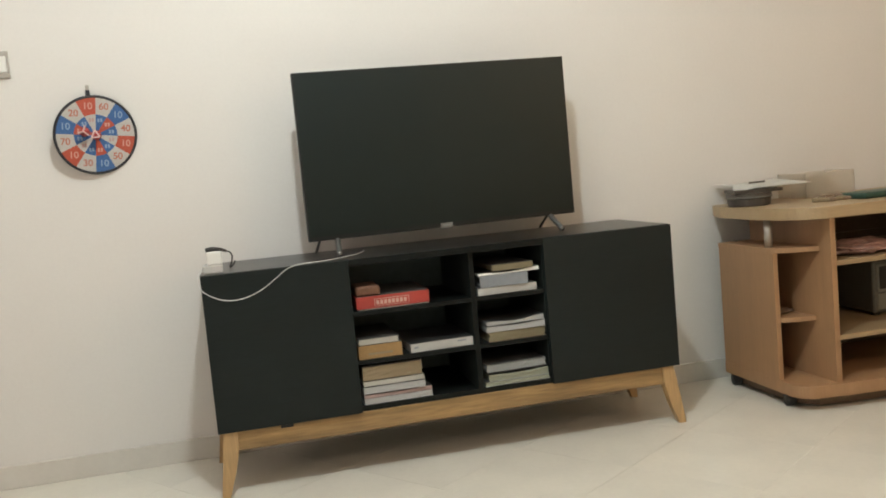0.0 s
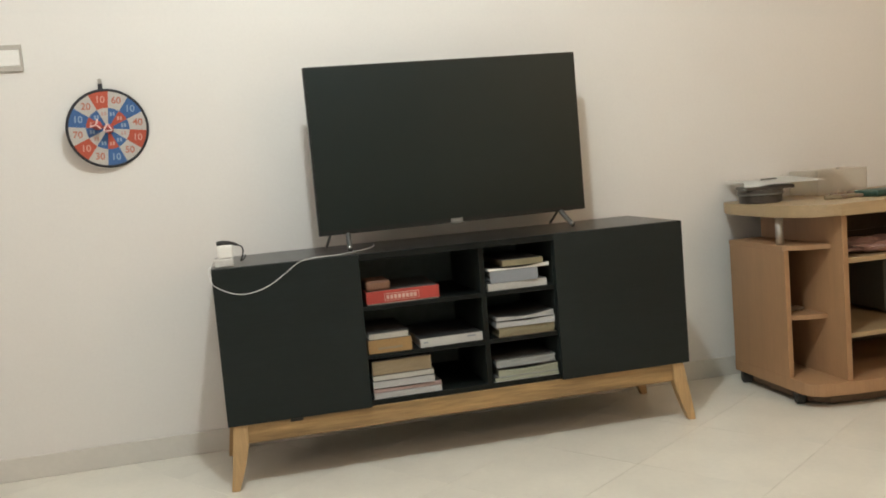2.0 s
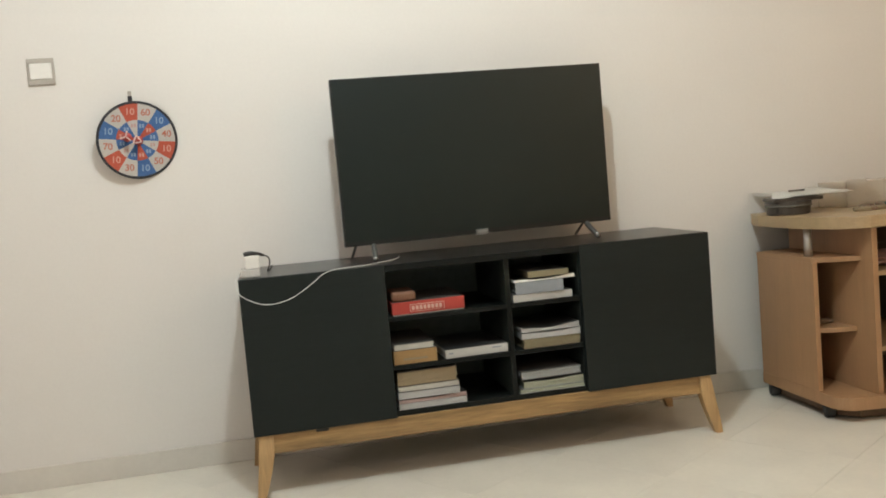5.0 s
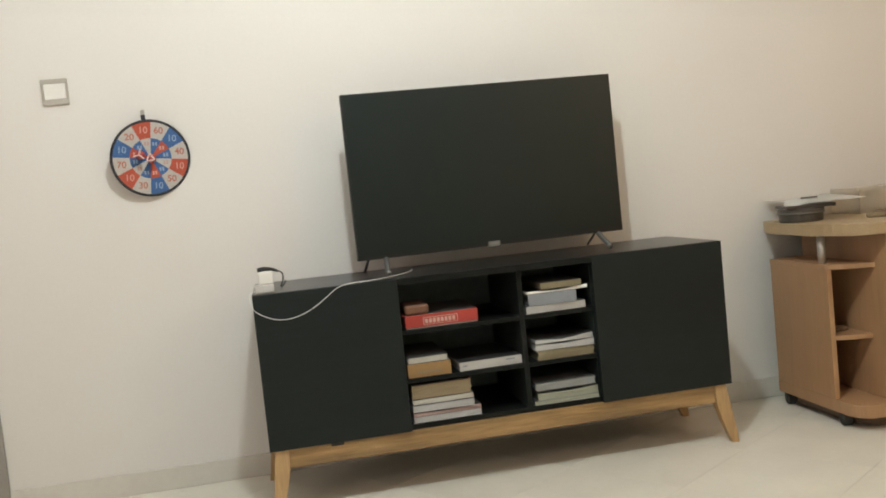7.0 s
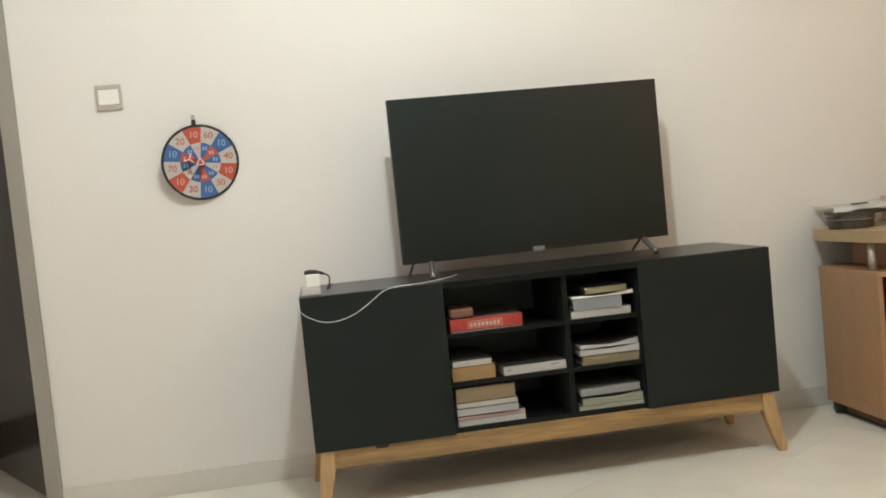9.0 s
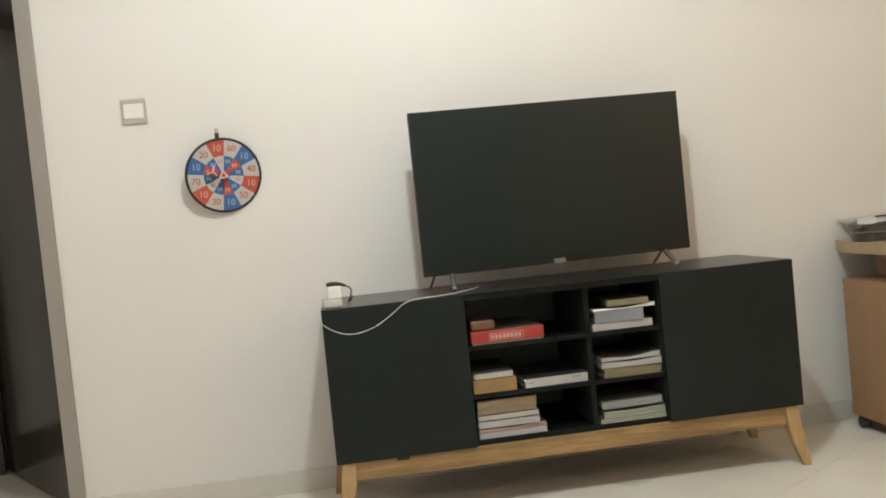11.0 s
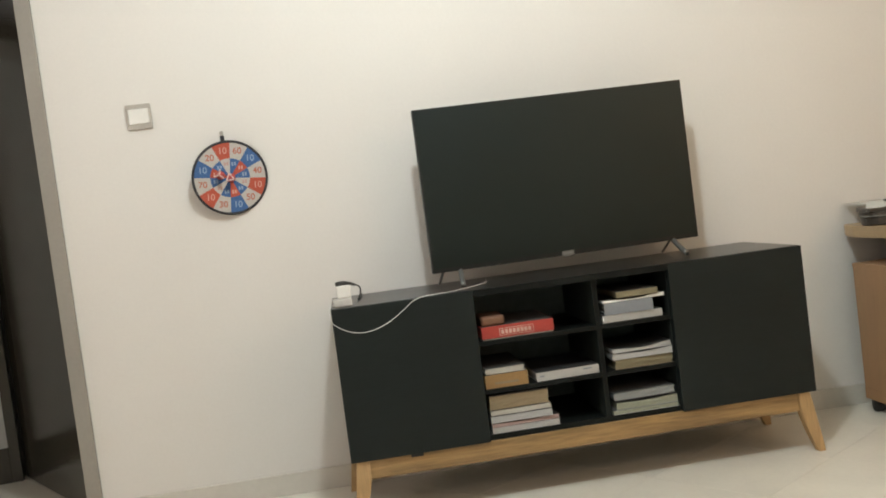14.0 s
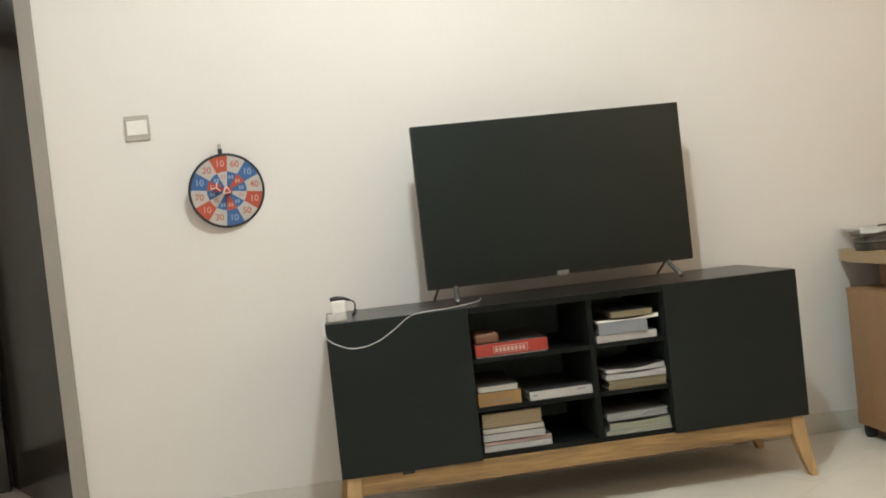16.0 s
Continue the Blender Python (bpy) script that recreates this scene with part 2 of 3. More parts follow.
def lathe(profile, sides=24, bm=None, centre=(0, 0, 0)):
    """Turned round z from (radius, z) pairs."""
    b = bmesh.new()
    cx, cy, cz = centre
    rings = []
    for r, z in profile:
        rings.append([b.verts.new((cx + r * math.cos(2 * math.pi * k / sides), cy + r * math.sin(2 * math.pi * k / sides), cz + z)) for k in range(sides)])
    for a, c in zip(rings, rings[1:]):
        for k in range(sides):
            b.faces.new((a[k], a[(k + 1) % sides], c[(k + 1) % sides], c[k]))
    b.faces.new(rings[0][::-1])
    b.faces.new(rings[-1])
    return join(bm, b)


def lettering(name, body, size, x, y, z, material, parent, turn=0.0):
    """Raised numerals on an upright face that looks to -y."""
    cu = bpy.data.curves.new(name, "FONT")
    cu.body, cu.size, cu.extrude, cu.align_x, cu.align_y, cu.offset = body, size, 0.0003, "CENTER", "CENTER", size * 0.018
    tmp = bpy.data.objects.new(name, cu)
    scene.collection.objects.link(tmp)
    me = bpy.data.meshes.new_from_object(tmp.evaluated_get(bpy.context.evaluated_depsgraph_get()))
    bpy.data.objects.remove(tmp)
    me.materials.clear()
    me.materials.append(material)
    ob = new(name, me)
    ob.parent = parent
    ob.matrix_local = pose(x, y, z, 90, 0, 0) @ pose(0, 0, 0, 0, 0, turn)
    return ob


# ---- the room ----
X0, X1, Y0, TOP = -2.6, 3.0, -4.6, 2.75
DL, DR, DTOP = -1.78, -0.845, 2.07  # door opening in the television wall

bm = box(DR, X1, 0, 0.12, 0, TOP)
bm = box(X0, DL, 0, 0.12, 0, TOP, bm=bm)
bm = box(DL, DR, 0, 0.12, DTOP, TOP, bm=bm)
solid("wall_north", bm, WALL, "plain off-white painted wall behind the television", "wall", "structure")
solid("wall_east", box(X1, X1 + 0.12, Y0, 2.0, 0, TOP), BOUNCE_TAN, "plain unseen side wall, tinted tan to bounce warm light", "wall", "structure")
solid("wall_west", box(X0 - 0.12, X0, Y0, 2.0, 0, TOP), BOUNCE_PINK, "plain unseen side wall, tinted pinkish beige to bounce warm light", "wall", "structure")
solid("wall_south", box(X0, X1, Y0 - 0.12, Y0, 0, TOP), REAR_DIM, "plain unseen rear wall, grey-green to dim the screen's reflection", "wall", "structure")
solid("wall_corridor", box(X0, X1, 2.0, 2.12, 0, TOP), WALL, "plain wall of the dim next room", "wall", "structure")
solid("wall_partition", box(-0.42, -0.30, 0.12, 2.0, 0, TOP), WALL, "plain partition of the dim next room", "wall", "structure")
solid("ceiling", box(X0 - 0.12, X1 + 0.12, Y0 - 0.12, 2.12, TOP, TOP + 0.1), CEIL, "plain white painted ceiling", "ceiling", "structure")
floor = solid("floor", box(X0 - 0.12, X1 + 0.12, Y0 - 0.12, 2.12, -0.08, -0.0012), GROUT, "pale stone-look floor tiles laid on the diagonal", "floor", "structure")
bm = box(-0.805, X1, -0.012, -0.0005, 0, 0.075, 0.002)
solid("baseboard", bm, BASE, "low beige tiled baseboard along the wall", "baseboard", "structure")
bm = box(-0.856, -0.806, -0.014, 0.13, 0, DTOP + 0.055, 0.002)
bm = box(DL - 0.055, DL + 0.002, -0.014, 0.13, 0, DTOP + 0.055, 0.002, bm=bm)
bm = box(DL + 0.002, -0.856, -0.014, 0.13, DTOP, DTOP + 0.055, 0.002, bm=bm)
solid("door_frame", bm, FRAME, "plain grey painted frame of the doorway", "door frame", "structure")

# open dark door leaf, hinged at the frame and swung into the next room
door = thing("door_1", -0.866, 0.128, 0, "dark brown veneered door standing open into the dim room", "door", kind="structure", rz=123.5)
W, T = 0.86, 0.04
part("leaf", box(0, W - 0.12, -T / 2, T / 2, 0.008, 2.04, 0.002), DOORWOOD, door)
part("groove", box(W - 0.12, W - 0.114, -T / 2 + 0.005, T / 2 - 0.005, 0.008, 2.04), DOORWOOD, door)
part("stile", box(W - 0.114, W, -T / 2, T / 2, 0.008, 2.04, 0.002), DOORWOOD, door)
bm = tube([(W - 0.06, -0.02, 1.0), (W - 0.06, -0.062, 1.0)], 0.009)
bm = tube([(W - 0.06, -0.058, 1.0), (W - 0.17, -0.058, 1.0)], 0.008, bm=bm)
part("door_handle", bm, DARKMETAL, door, "dull metal lever handle", smooth=True)

wardrobe = thing("wardrobe", -1.36, 0.80, 0, "dark wooden wardrobe with pale panel in the next room", "wardrobe", rz=8)
part("body", box(-0.75, 0, 0.02, 0.52, 0.06, 2.0, 0.004), DOORWOOD, wardrobe)
part("plinth", box(-0.74, -0.01, 0.04, 0.5, 0, 0.06), DOORWOOD, wardrobe)
part("frame", box(-0.042, 0, 0, 0.02, 0.0, 2.0, 0.002), DOORWOOD, wardrobe)
part("bottom_rail", box(-0.75, -0.042, 0, 0.02, 0.0, 0.15, 0.002), DOORWOOD, wardrobe)
part("panel", box(-0.75, -0.042, 0.006, 0.019, 0.15, 1.9), COVER_WHITE, wardrobe, "pale grey panel")

# ---- television stand ----
SX0, SX1, SY0, SY1, SZ0, SZ1 = 0.055, 1.546, -0.45, -0.04, 0.195, 0.665
IX0, IX1, IM = 0.487, 1.102, 0.868
stand = thing("tv_stand", 0, 0, 0, "long black television stand on splayed light oak legs", "tv stand")
yb = SY0 + 0.019
part("top_panel", prism([(SX0, SY1), (SX0, yb), (0.4865, yb), (0.4865, SY0 + 0.0015), (1.1025, SY0 + 0.0015), (1.1025, yb), (SX1, yb), (SX1, SY1)], SZ1 - 0.02, SZ1, 0.001), BLACK_TOP, stand)
# thin darkened strip that dulls the light on the top's front edge
part("edge_band", box(0.4865, 1.1025, SY0, SY0 + 0.0015, SZ1 - 0.02, SZ1 - 0.0003), BLACK_SHADED, stand)
part("bottom_panel", box(SX0, SX1, SY0 + 0.019, SY1, SZ0, SZ0 + 0.017, 0.001), BLACK_SHADED, stand)
zin0, zin1 = SZ0 + 0.017, SZ1 - 0.02
for x0, x1 in ((SX0, SX0 + 0.017), (SX1 - 0.017, SX1)):
    part("side_panel", box(x0, x1, SY0 + 0.02, SY1, zin0, zin1, 0.001), BLACK, stand)
for x0, x1 in ((IX0 - 0.016, IX0), (IM - 0.008, IM + 0.008), (IX1, IX1 + 0.016)):
    d = thing("divider")
    d.parent = stand
    # front edge shaded by colour, board behind it lightened
    part("edge_band", box(x0, x1, SY0 + 0.018, SY0 + 0.020, zin0, zin1), BLACK_SHADED, d)
    part("board", box(x0, x1, SY0 + 0.020, SY1 - 0.006, zin0, zin1, 0.001), BLACK_LIFTED, d)
part("back_panel", box(SX0 + 0.017, SX1 - 0.017, SY1 - 0.005, SY1, zin0, zin1), BACK_LIFTED, stand)
for x0, x1 in ((IX0, IM - 0.008), (IM + 0.008, IX1)):
    for z in (0.353, 0.503):
        part("shelf", box(x0, x1, SY0 + 0.016, SY1 - 0.006, z - 0.014, z, 0.001), BLACK_SHADED, stand)
for x0, x1 in ((SX0 + 0.001, IX0 - 0.001), (IX1 + 0.001, SX1 - 0.001)):
    part("door", box(x0, x1, SY0, SY0 + 0.018, SZ0 + 0.001, SZ1 - 0.0003, 0.0012), BLACK, stand)
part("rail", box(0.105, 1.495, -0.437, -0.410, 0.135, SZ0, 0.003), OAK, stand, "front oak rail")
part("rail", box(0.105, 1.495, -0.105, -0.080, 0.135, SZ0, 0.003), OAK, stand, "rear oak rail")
part("latch", box(0.238, 0.276, -0.4395, -0.4365, 0.184, 0.1945, 0.001), RUBBER, stand, "small black catch")


def leg(x_in, x_out, tip_in, tip_out, y, ytip):
    """A splayed leg, tapered towards the foot."""
    b = bmesh.new()
    rows = []
    for k in range(9):
        t = k / 8
        s = max(0.0, (t - 0.25) / 0.75) ** 1.3
        xo, xi = x_out + (tip_out - x_out) * t, x_in + (tip_in - x_in) * s
        yc, h = y + (ytip - y) * t, 0.018 - 0.006 * s
        z = SZ0 - (SZ0) * t
        rows.append([b.verts.new(p) for p in ((xo, yc - h, z), (xi, yc - h, z), (xi, yc + h, z), (xo, yc + h, z))])
    for a, c in zip(rows, rows[1:]):
        for k in range(4):
            b.faces.new((a[k], a[(k + 1) % 4], c[(k + 1) % 4], c[k]))
    b.faces.new(rows[0])
    b.faces.new(rows[-1][::-1])
    bmesh.ops.bevel(b, geom=[e for e in b.edges if abs(e.verts[0].co.z - e.verts[1].co.z) > 0.01], offset=0.003, segments=2, affect="EDGES")
    return b


for y, yt in ((-0.424, -0.437), (-0.092, -0.075)):
    out = 0.0 if y < -0.3 else 0.014
    part("leg", leg(0.111 - out, 0.071 - out, 0.071 - out, 0.047 - out, y, yt), OAK_LEG, stand)
    part("leg", leg(1.488, 1.526, 1.533, 1.557, y, yt), OAK_LEG, stand)

# ---- television ----
TX0, TX1, TZ0, TZ1, TY = 0.394, 1.323, 0.715, 1.255, -0.200
tv = thing("television", 0.858, TY, 0.984, "black flat-screen television, switched off, on the black stand", "television")
part("frame", box(TX0, TX1, TY + 0.001, TY + 0.028, TZ0, TZ1, 0.002), BEZEL, tv)
part("screen", box(TX0 + 0.006, TX1 - 0.006, TY - 0.0005, TY + 0.004, TZ0 + 0.014, TZ1 - 0.006), SCREEN, tv, "dark matt screen")
part("rear_housing", box(TX0 + 0.12, TX1 - 0.12, TY + 0.026, TY + 0.06, TZ0 + 0.02, TZ1 - 0.16, 0.01), BEZEL, tv)
part("badge", box(0.836, 0.878, TY - 0.002, TY + 0.002, TZ0 - 0.004, TZ0 + 0.015, 0.001), DARKMETAL, tv, "small silver maker's badge")
part("badge_print", box(0.842, 0.872, TY - 0.0026, TY - 0.0019, TZ0 + 0.004, TZ0 + 0.010), SILVER, tv)


def foot(x, front, xr, rear):
    b = tube(smooth_line([(x, TY + 0.018, TZ0 + 0.004), (x + (front - x) * 0.4, TY - 0.022, TZ0 - 0.014), (front, TY - 0.095, SZ1 + 0.008)]), 0.009)
    b = tube(smooth_line([(xr, TY + 0.018, TZ0 + 0.016), (xr + (rear - xr) * 0.5, TY + 0.05, TZ0 - 0.006), (rear, TY + 0.125, SZ1 + 0.004)]), 0.0045, bm=b)
    b = box(min(x, xr) - 0.008, max(x, xr) + 0.008, TY + 0.011, TY + 0.026, TZ0 + 0.004, TZ0 + 0.026, 0.002, bm=b)
    return b


part("foot", foot(0.490, 0.475, 0.438, 0.428), DARKMETAL, tv, "grey splayed metal foot", smooth=True)
part("foot", foot(1.235, 1.231, 1.235, 1.238), DARKMETAL, tv, "grey splayed metal foot", smooth=True)

for ob in tv.children:
    ob.matrix_local = pose(-0.858, -TY, -0.984)
tv.matrix_world = pose(0.858, TY, 0.984, 0, -0.22, 2.0)  # stands a little askew

# ---- charger and cables on the stand ----
charger = thing("charger", 0.092, -0.385, SZ1, "white plug adapter and charger block stacked on the stand", "charger")
part("adapter", box(-0.028, 0.030, -0.02, 0.035, 0, 0.024, 0.004), ADAPTER, charger, "translucent grey-white adapter")
part("block", box(-0.014, 0.031, -0.012, 0.030, 0.024, 0.064, 0.005), WHITE, charger)
plug = smooth_line([(-0.014, 0.0, 0.068), (0.004, 0.0, 0.071), (0.026, 0.004, 0.068), (0.044, 0.010, 0.061)])
n = len(plug)
part("plug", tube(plug, 0.006, 10, radii=[0.0075 - 0.0035 * (k / (n - 1)) ** 1.5 for k in range(n)]), RUBBER, charger, "black moulded plug", smooth=True)
cord = smooth_line([(0.044, 0.010, 0.061), (0.055, 0.02, 0.055), (0.060, 0.04, 0.042), (0.056, 0.07, 0.02), (0.050, 0.11, 0.004), (0.06, 0.2, 0.003), (0.065, 0.33, 0.003)])
part("cord", tube(cord, 0.0021), RUBBER, charger, "black power cord", smooth=True)
line = [(0.066, -0.40, 0.674), (0.056, -0.425, 0.672), (0.050, -0.449, 0.664), (0.053, -0.4575, 0.632), (0.076, -0.458, 0.608), (0.122, -0.458, 0.588), (0.170, -0.458, 0.588), (0.221, -0.458, 0.605), (0.273, -0.458, 0.638), (0.305, -0.457, 0.660), (0.345, -0.452, 0.669), (0.425, -0.43, 0.669), (0.48, -0.37, 0.668), (0.535, -0.31, 0.668), (0.563, -0.24, 0.668), (0.575, -0.16, 0.668)]
solid("usb_cable", tube(smooth_line(line), 0.0010, 8), CABLE, "thin white charging cable drooping over the stand's edge", "cable", smooth=True)


# ---- books and boxes on the shelves ----
def pages(x0, x1, y0, y1, z0, z1, wave=0.0):
    """A block of paper with slightly uneven, sagging layers."""
    b = bmesh.new()
    n, layers = 6, max(2, int((z1 - z0) / 0.006))
    rows = []
    for j in range(layers + 1):
        z = z0 + (z1 - z0) * j / layers
        off = random.uniform(-0.002, 0.002)
        rows.append([[b.verts.new((x0 + (x1 - x0) * i / n + off, y + random.uniform(-0.0012, 0.0012), z + wave * (j / layers) * (math.cos(2 * math.pi * i / n) * 0.5 - 0.5 + 0.6 * i / n))) for i in range(n + 1)] for y in (y0, y1)])
    for a, c in zip(rows, rows[1:]):
        for s in (0, 1):
            for i in range(n):
                b.faces.new((a[s][i], a[s][i + 1], c[s][i + 1], c[s][i]))
        for i in (0, n):
            b.faces.new((a[0][i], a[1][i], c[1][i], c[0][i]))
    for r in (rows[0], rows[-1]):
        for i in range(n):
            b.faces.new((r[0][i], r[0][i + 1], r[1][i + 1], r[1][i]))
    return b


def sagging(w, depth, z, wave):
    """The upper cover of a soft magazine, which follows its sagging pages."""
    b = bmesh.new()
    n = 6
    rows = [[b.verts.new((0.001 + (w - 0.003) * i / n, y, z + 0.0008 + wave * (math.cos(2 * math.pi * i / n) * 0.5 - 0.5 + 0.6 * i / n))) for i in range(n + 1)] for y in (0.004, depth - 0.004)]
    for i in range(n):
        b.faces.new((rows[0][i], rows[0][i + 1], rows[1][i + 1], rows[1][i]))
    bmesh.ops.solidify(b, geom=list(b.faces), thickness=0.0006)
    return b


def book(name, x0, x1, z0, z1, page, cover, label, turn=0.0, front=-0.428, depth=0.26, wave=0.0, spine=False, top=None):
    w, h = x1 - x0, z1 - z0
    b = thing(name, x0, front, z0, label, name.replace("_", " "), "reading matter on the stand's shelves", rz=turn)
    c = 0.0012 if h < 0.02 else 0.002
    part("page_block", pages(0.001, w - 0.002, 0.0015, depth - 0.002, c, h - c, wave), page, b)
    part("cover", box(0, w, 0, depth, 0, c, 0.0004, 1), cover, b)
    # the upper cover is dark unless another material is given
    if not wave:
        part("cover", box(0, w, 0.004, depth, h - c, h, 0.0004, 1), top or COVER_DARK, b)
    else:
        part("cover", sagging(w, depth, h - c, wave), top or COVER_DARK, b)
    if spine:
        part("spine", box(0, w, -0.0015, 0.001, 0.0005, h - 0.0005, 0.0004, 1), cover, b)
    return b


F1, F2, F3 = zin0, 0.353, 0.503
# top shelf
game = thing("board_game_box", 0.500, -0.43, F3, "flat red board game box with pale title panel", "board game")
part("tray", box(0.002, 0.226, 0.002, 0.26, 0, 0.036, 0.002), COVER_WHITE, game)
part("lid", box(0, 0.228, 0, 0.262, 0.004, 0.042, 0.002), RED, game, "red lid")
part("lid_print", box(0.004, 0.224, 0.004, 0.258, 0.0415, 0.0424), COVER_DARK, game, "dark lid top")
part("title_panel", box(0.056, 0.164, -0.0012, 0.001, 0.010, 0.033, 0.0004, 1), PALE, game, "pale title panel outline")
part("title_ground", box(0.0578, 0.1622, -0.0018, 0.0, 0.0118, 0.0312, 0.0003, 1), RED, game)
for k in range(8):
    part("title_bar", box(0.0615 + 0.0122 * k, 0.0705 + 0.0122 * k, -0.0024, -0.001, 0.0152, 0.0278), PALE, game)
wood = thing("wooden_box", 0.503, -0.424, F3 + 0.0424, "small reddish-brown box lying on the game box", "box")
part("body", box(0, 0.076, 0, 0.12, 0, 0.031, 0.009, 3), TERRA, wood)
book("book", 0.884, 1.080, F3, F3 + 0.024, COVER_WHITE, COVER_WHITE, "white paperback book at the bottom of a pile", 1.5, spine=True)
book("book", 0.894, 1.050, F3 + 0.024, F3 + 0.062, PAGE_GREY, COVER_BLUE, "thick slate-grey book in a pile", -1.0, spine=True)
book("magazine", 0.890, 1.094, F3 + 0.062, F3 + 0.071, PAPER, COVER_WHITE, "thin white booklet sticking out of a pile", 1.5, wave=0.006)
book("book", 0.937, 1.071, F3 + 0.073, F3 + 0.093, PAGE_OLIVE, PAGE_OLIVE, "small olive-tan book on top of a pile", 0.5, spine=True)
# middle shelf
b = book("book", 0.493, 0.628, F2, F2 + 0.043, ORANGE, ORANGE, "thick tan cloth-bound book with a dark spine line", 0, spine=True)
part("spine_print", box(0.03, 0.105, -0.0022, -0.001, 0.012, 0.019), PAGE_TAN, b)
book("book", 0.497, 0.622, F2 + 0.043, F2 + 0.062, PAGE, COVER_BLACK, "cream-paged book with dark cover on a pile", 0.5)
b = book("book", 0.655, 0.856, F2, F2 + 0.028, COVER_WHITE, COVER_WHITE, "white paperback book with dark upper cover", 1.5, spine=True)
part("front_cover", box(0.001, 0.200, 0.0, 0.259, 0.028, 0.0286), COVER_BLACK, b, "dark upper cover")
part("spine_print", box(0.150, 0.178, -0.0022, -0.001, 0.017, 0.022), COVER_BLUE, b)
part("spine_print", box(0.010, 0.024, -0.0022, -0.001, 0.013, 0.018), COVER_BLUE, b)
book("book", 0.908, 1.096, F2, F2 + 0.031, PAGE_OLIVE, PAGE_TAN, "thick tan-paged book under magazines", 0.5)
book("magazine", 0.902, 1.098, F2 + 0.031, F2 + 0.050, PAGE_LAV, COVER_WHITE, "thick white magazine with curling pages", -1, wave=0.004)
book("magazine", 0.904, 1.098, F2 + 0.052, F2 + 0.066, PAGE_LAV, COVER_WHITE, "white magazine with sagging pages on a pile", 1, wave=0.008)
# bottom shelf
book("magazine", 0.496, 0.712, F1, F1 + 0.019, PAGE_LAV, COVER_WHITE, "thick pale magazine at the bottom of a pile", 0.5)
book("magazine", 0.498, 0.714, F1 + 0.019, F1 + 0.031, PAGE_PINK, PAGE_PINK, "pinkish magazine sticking out of a pile", 1.5, wave=0.003)
book("book", 0.496, 0.692, F1 + 0.033, F1 + 0.055, PAGE_LAV, COVER_WHITE, "pale grey-white book in a pile", -0.5)
book("book", 0.498, 0.692, F1 + 0.055, F1 + 0.072, PAGE, COVER_BLACK, "white-paged book with dark cover in a pile", 0.5)
book("book", 0.498, 0.686, F1 + 0.074, F1 + 0.118, PAGE_TAN, PAGE_TAN, "thick tan-paged book on top of a pile", 1)
book("magazine", 0.884, 1.098, F1, F1 + 0.013, PAGE_GREEN, COVER_WHITE, "pale green magazine at the bottom of a pile", -0.5)
book("magazine", 0.896, 1.098, F1 + 0.013, F1 + 0.038, PAGE_GREEN, PAGE_GREY, "thick green-grey magazine in a pile", 0.5, wave=0.004)
book("book", 0.892, 1.092, F1 + 0.042, F1 + 0.068, PAGE_GREY, COVER_BLACK, "grey-paged book on top of a pile", 1.5)

# ---- light switch ----
switch = thing("light_switch", -0.508, 0, 1.361, "square beige light switch with white rocker on the wall", "light switch")
bm = box(-0.041, 0.041, -0.008, 0, -0.042, -0.025, 0.002)
bm = box(-0.041, 0.041, -0.008, 0, 0.027, 0.042, 0.002, bm=bm)
bm = box(-0.041, -0.034, -0.008, 0, -0.025, 0.027, bm=bm)
bm = box(0.034, 0.041, -0.008, 0, -0.025, 0.027, bm=bm)
part("frame", bm, GREYPL, switch, "beige-grey frame")
part("rocker", box(-0.0337, 0.0337, -0.010, 0, -0.0247, 0.0267, 0.003), WHITE, switch, "white rocker")

# ---- dartboard ----
dart = thing("dartboard", -0.233, -0.028, 1.119, "round red, white and blue felt dartboard hanging from a hook", "dartboard")
dart.matrix_world = pose(-0.233, -0.028, 1.119, 8.0, 0, 11.0)
R, RI = 0.121, 0.066


def upright_disc(r0, r1, a0, a1, y0, y1, n=10):
    """A ring sector between two radii that faces -y."""
    b = bmesh.new()
    front, back = [], []
    angles = [a0 + (a1 - a0) * k / n for k in range(n + 1)]
    for y, store in ((y0, front), (y1, back)):
        outer = [b.verts.new((r1 * math.cos(a), y, r1 * math.sin(a))) for a in angles]
        inner = [b.verts.new((r0 * math.cos(a), y, r0 * math.sin(a))) for a in angles]
        store.extend([outer, inner])
    for k in range(n):
        b.faces.new((front[0][k], front[0][k + 1], front[1][k + 1], front[1][k]))
        b.faces.new((back[0][k], back[0][k + 1], back[1][k + 1], back[1][k]))
        b.faces.new((front[0][k], front[0][k + 1], back[0][k + 1], back[0][k]))
        b.faces.new((front[1][k], front[1][k + 1], back[1][k + 1], back[1][k]))
    for k in (0, n):
        b.faces.new((front[0][k], front[1][k], back[1][k], back[0][k]))
    return b


part("backing", upright_disc(0.001, R + 0.002, 0, 2 * math.pi, -0.004, 0.004, 48), D_RIM, dart)
OUTER = {"10r": D_RED, "w": D_WHITE, "10b": D_BLUE}
start = radians(84.5)
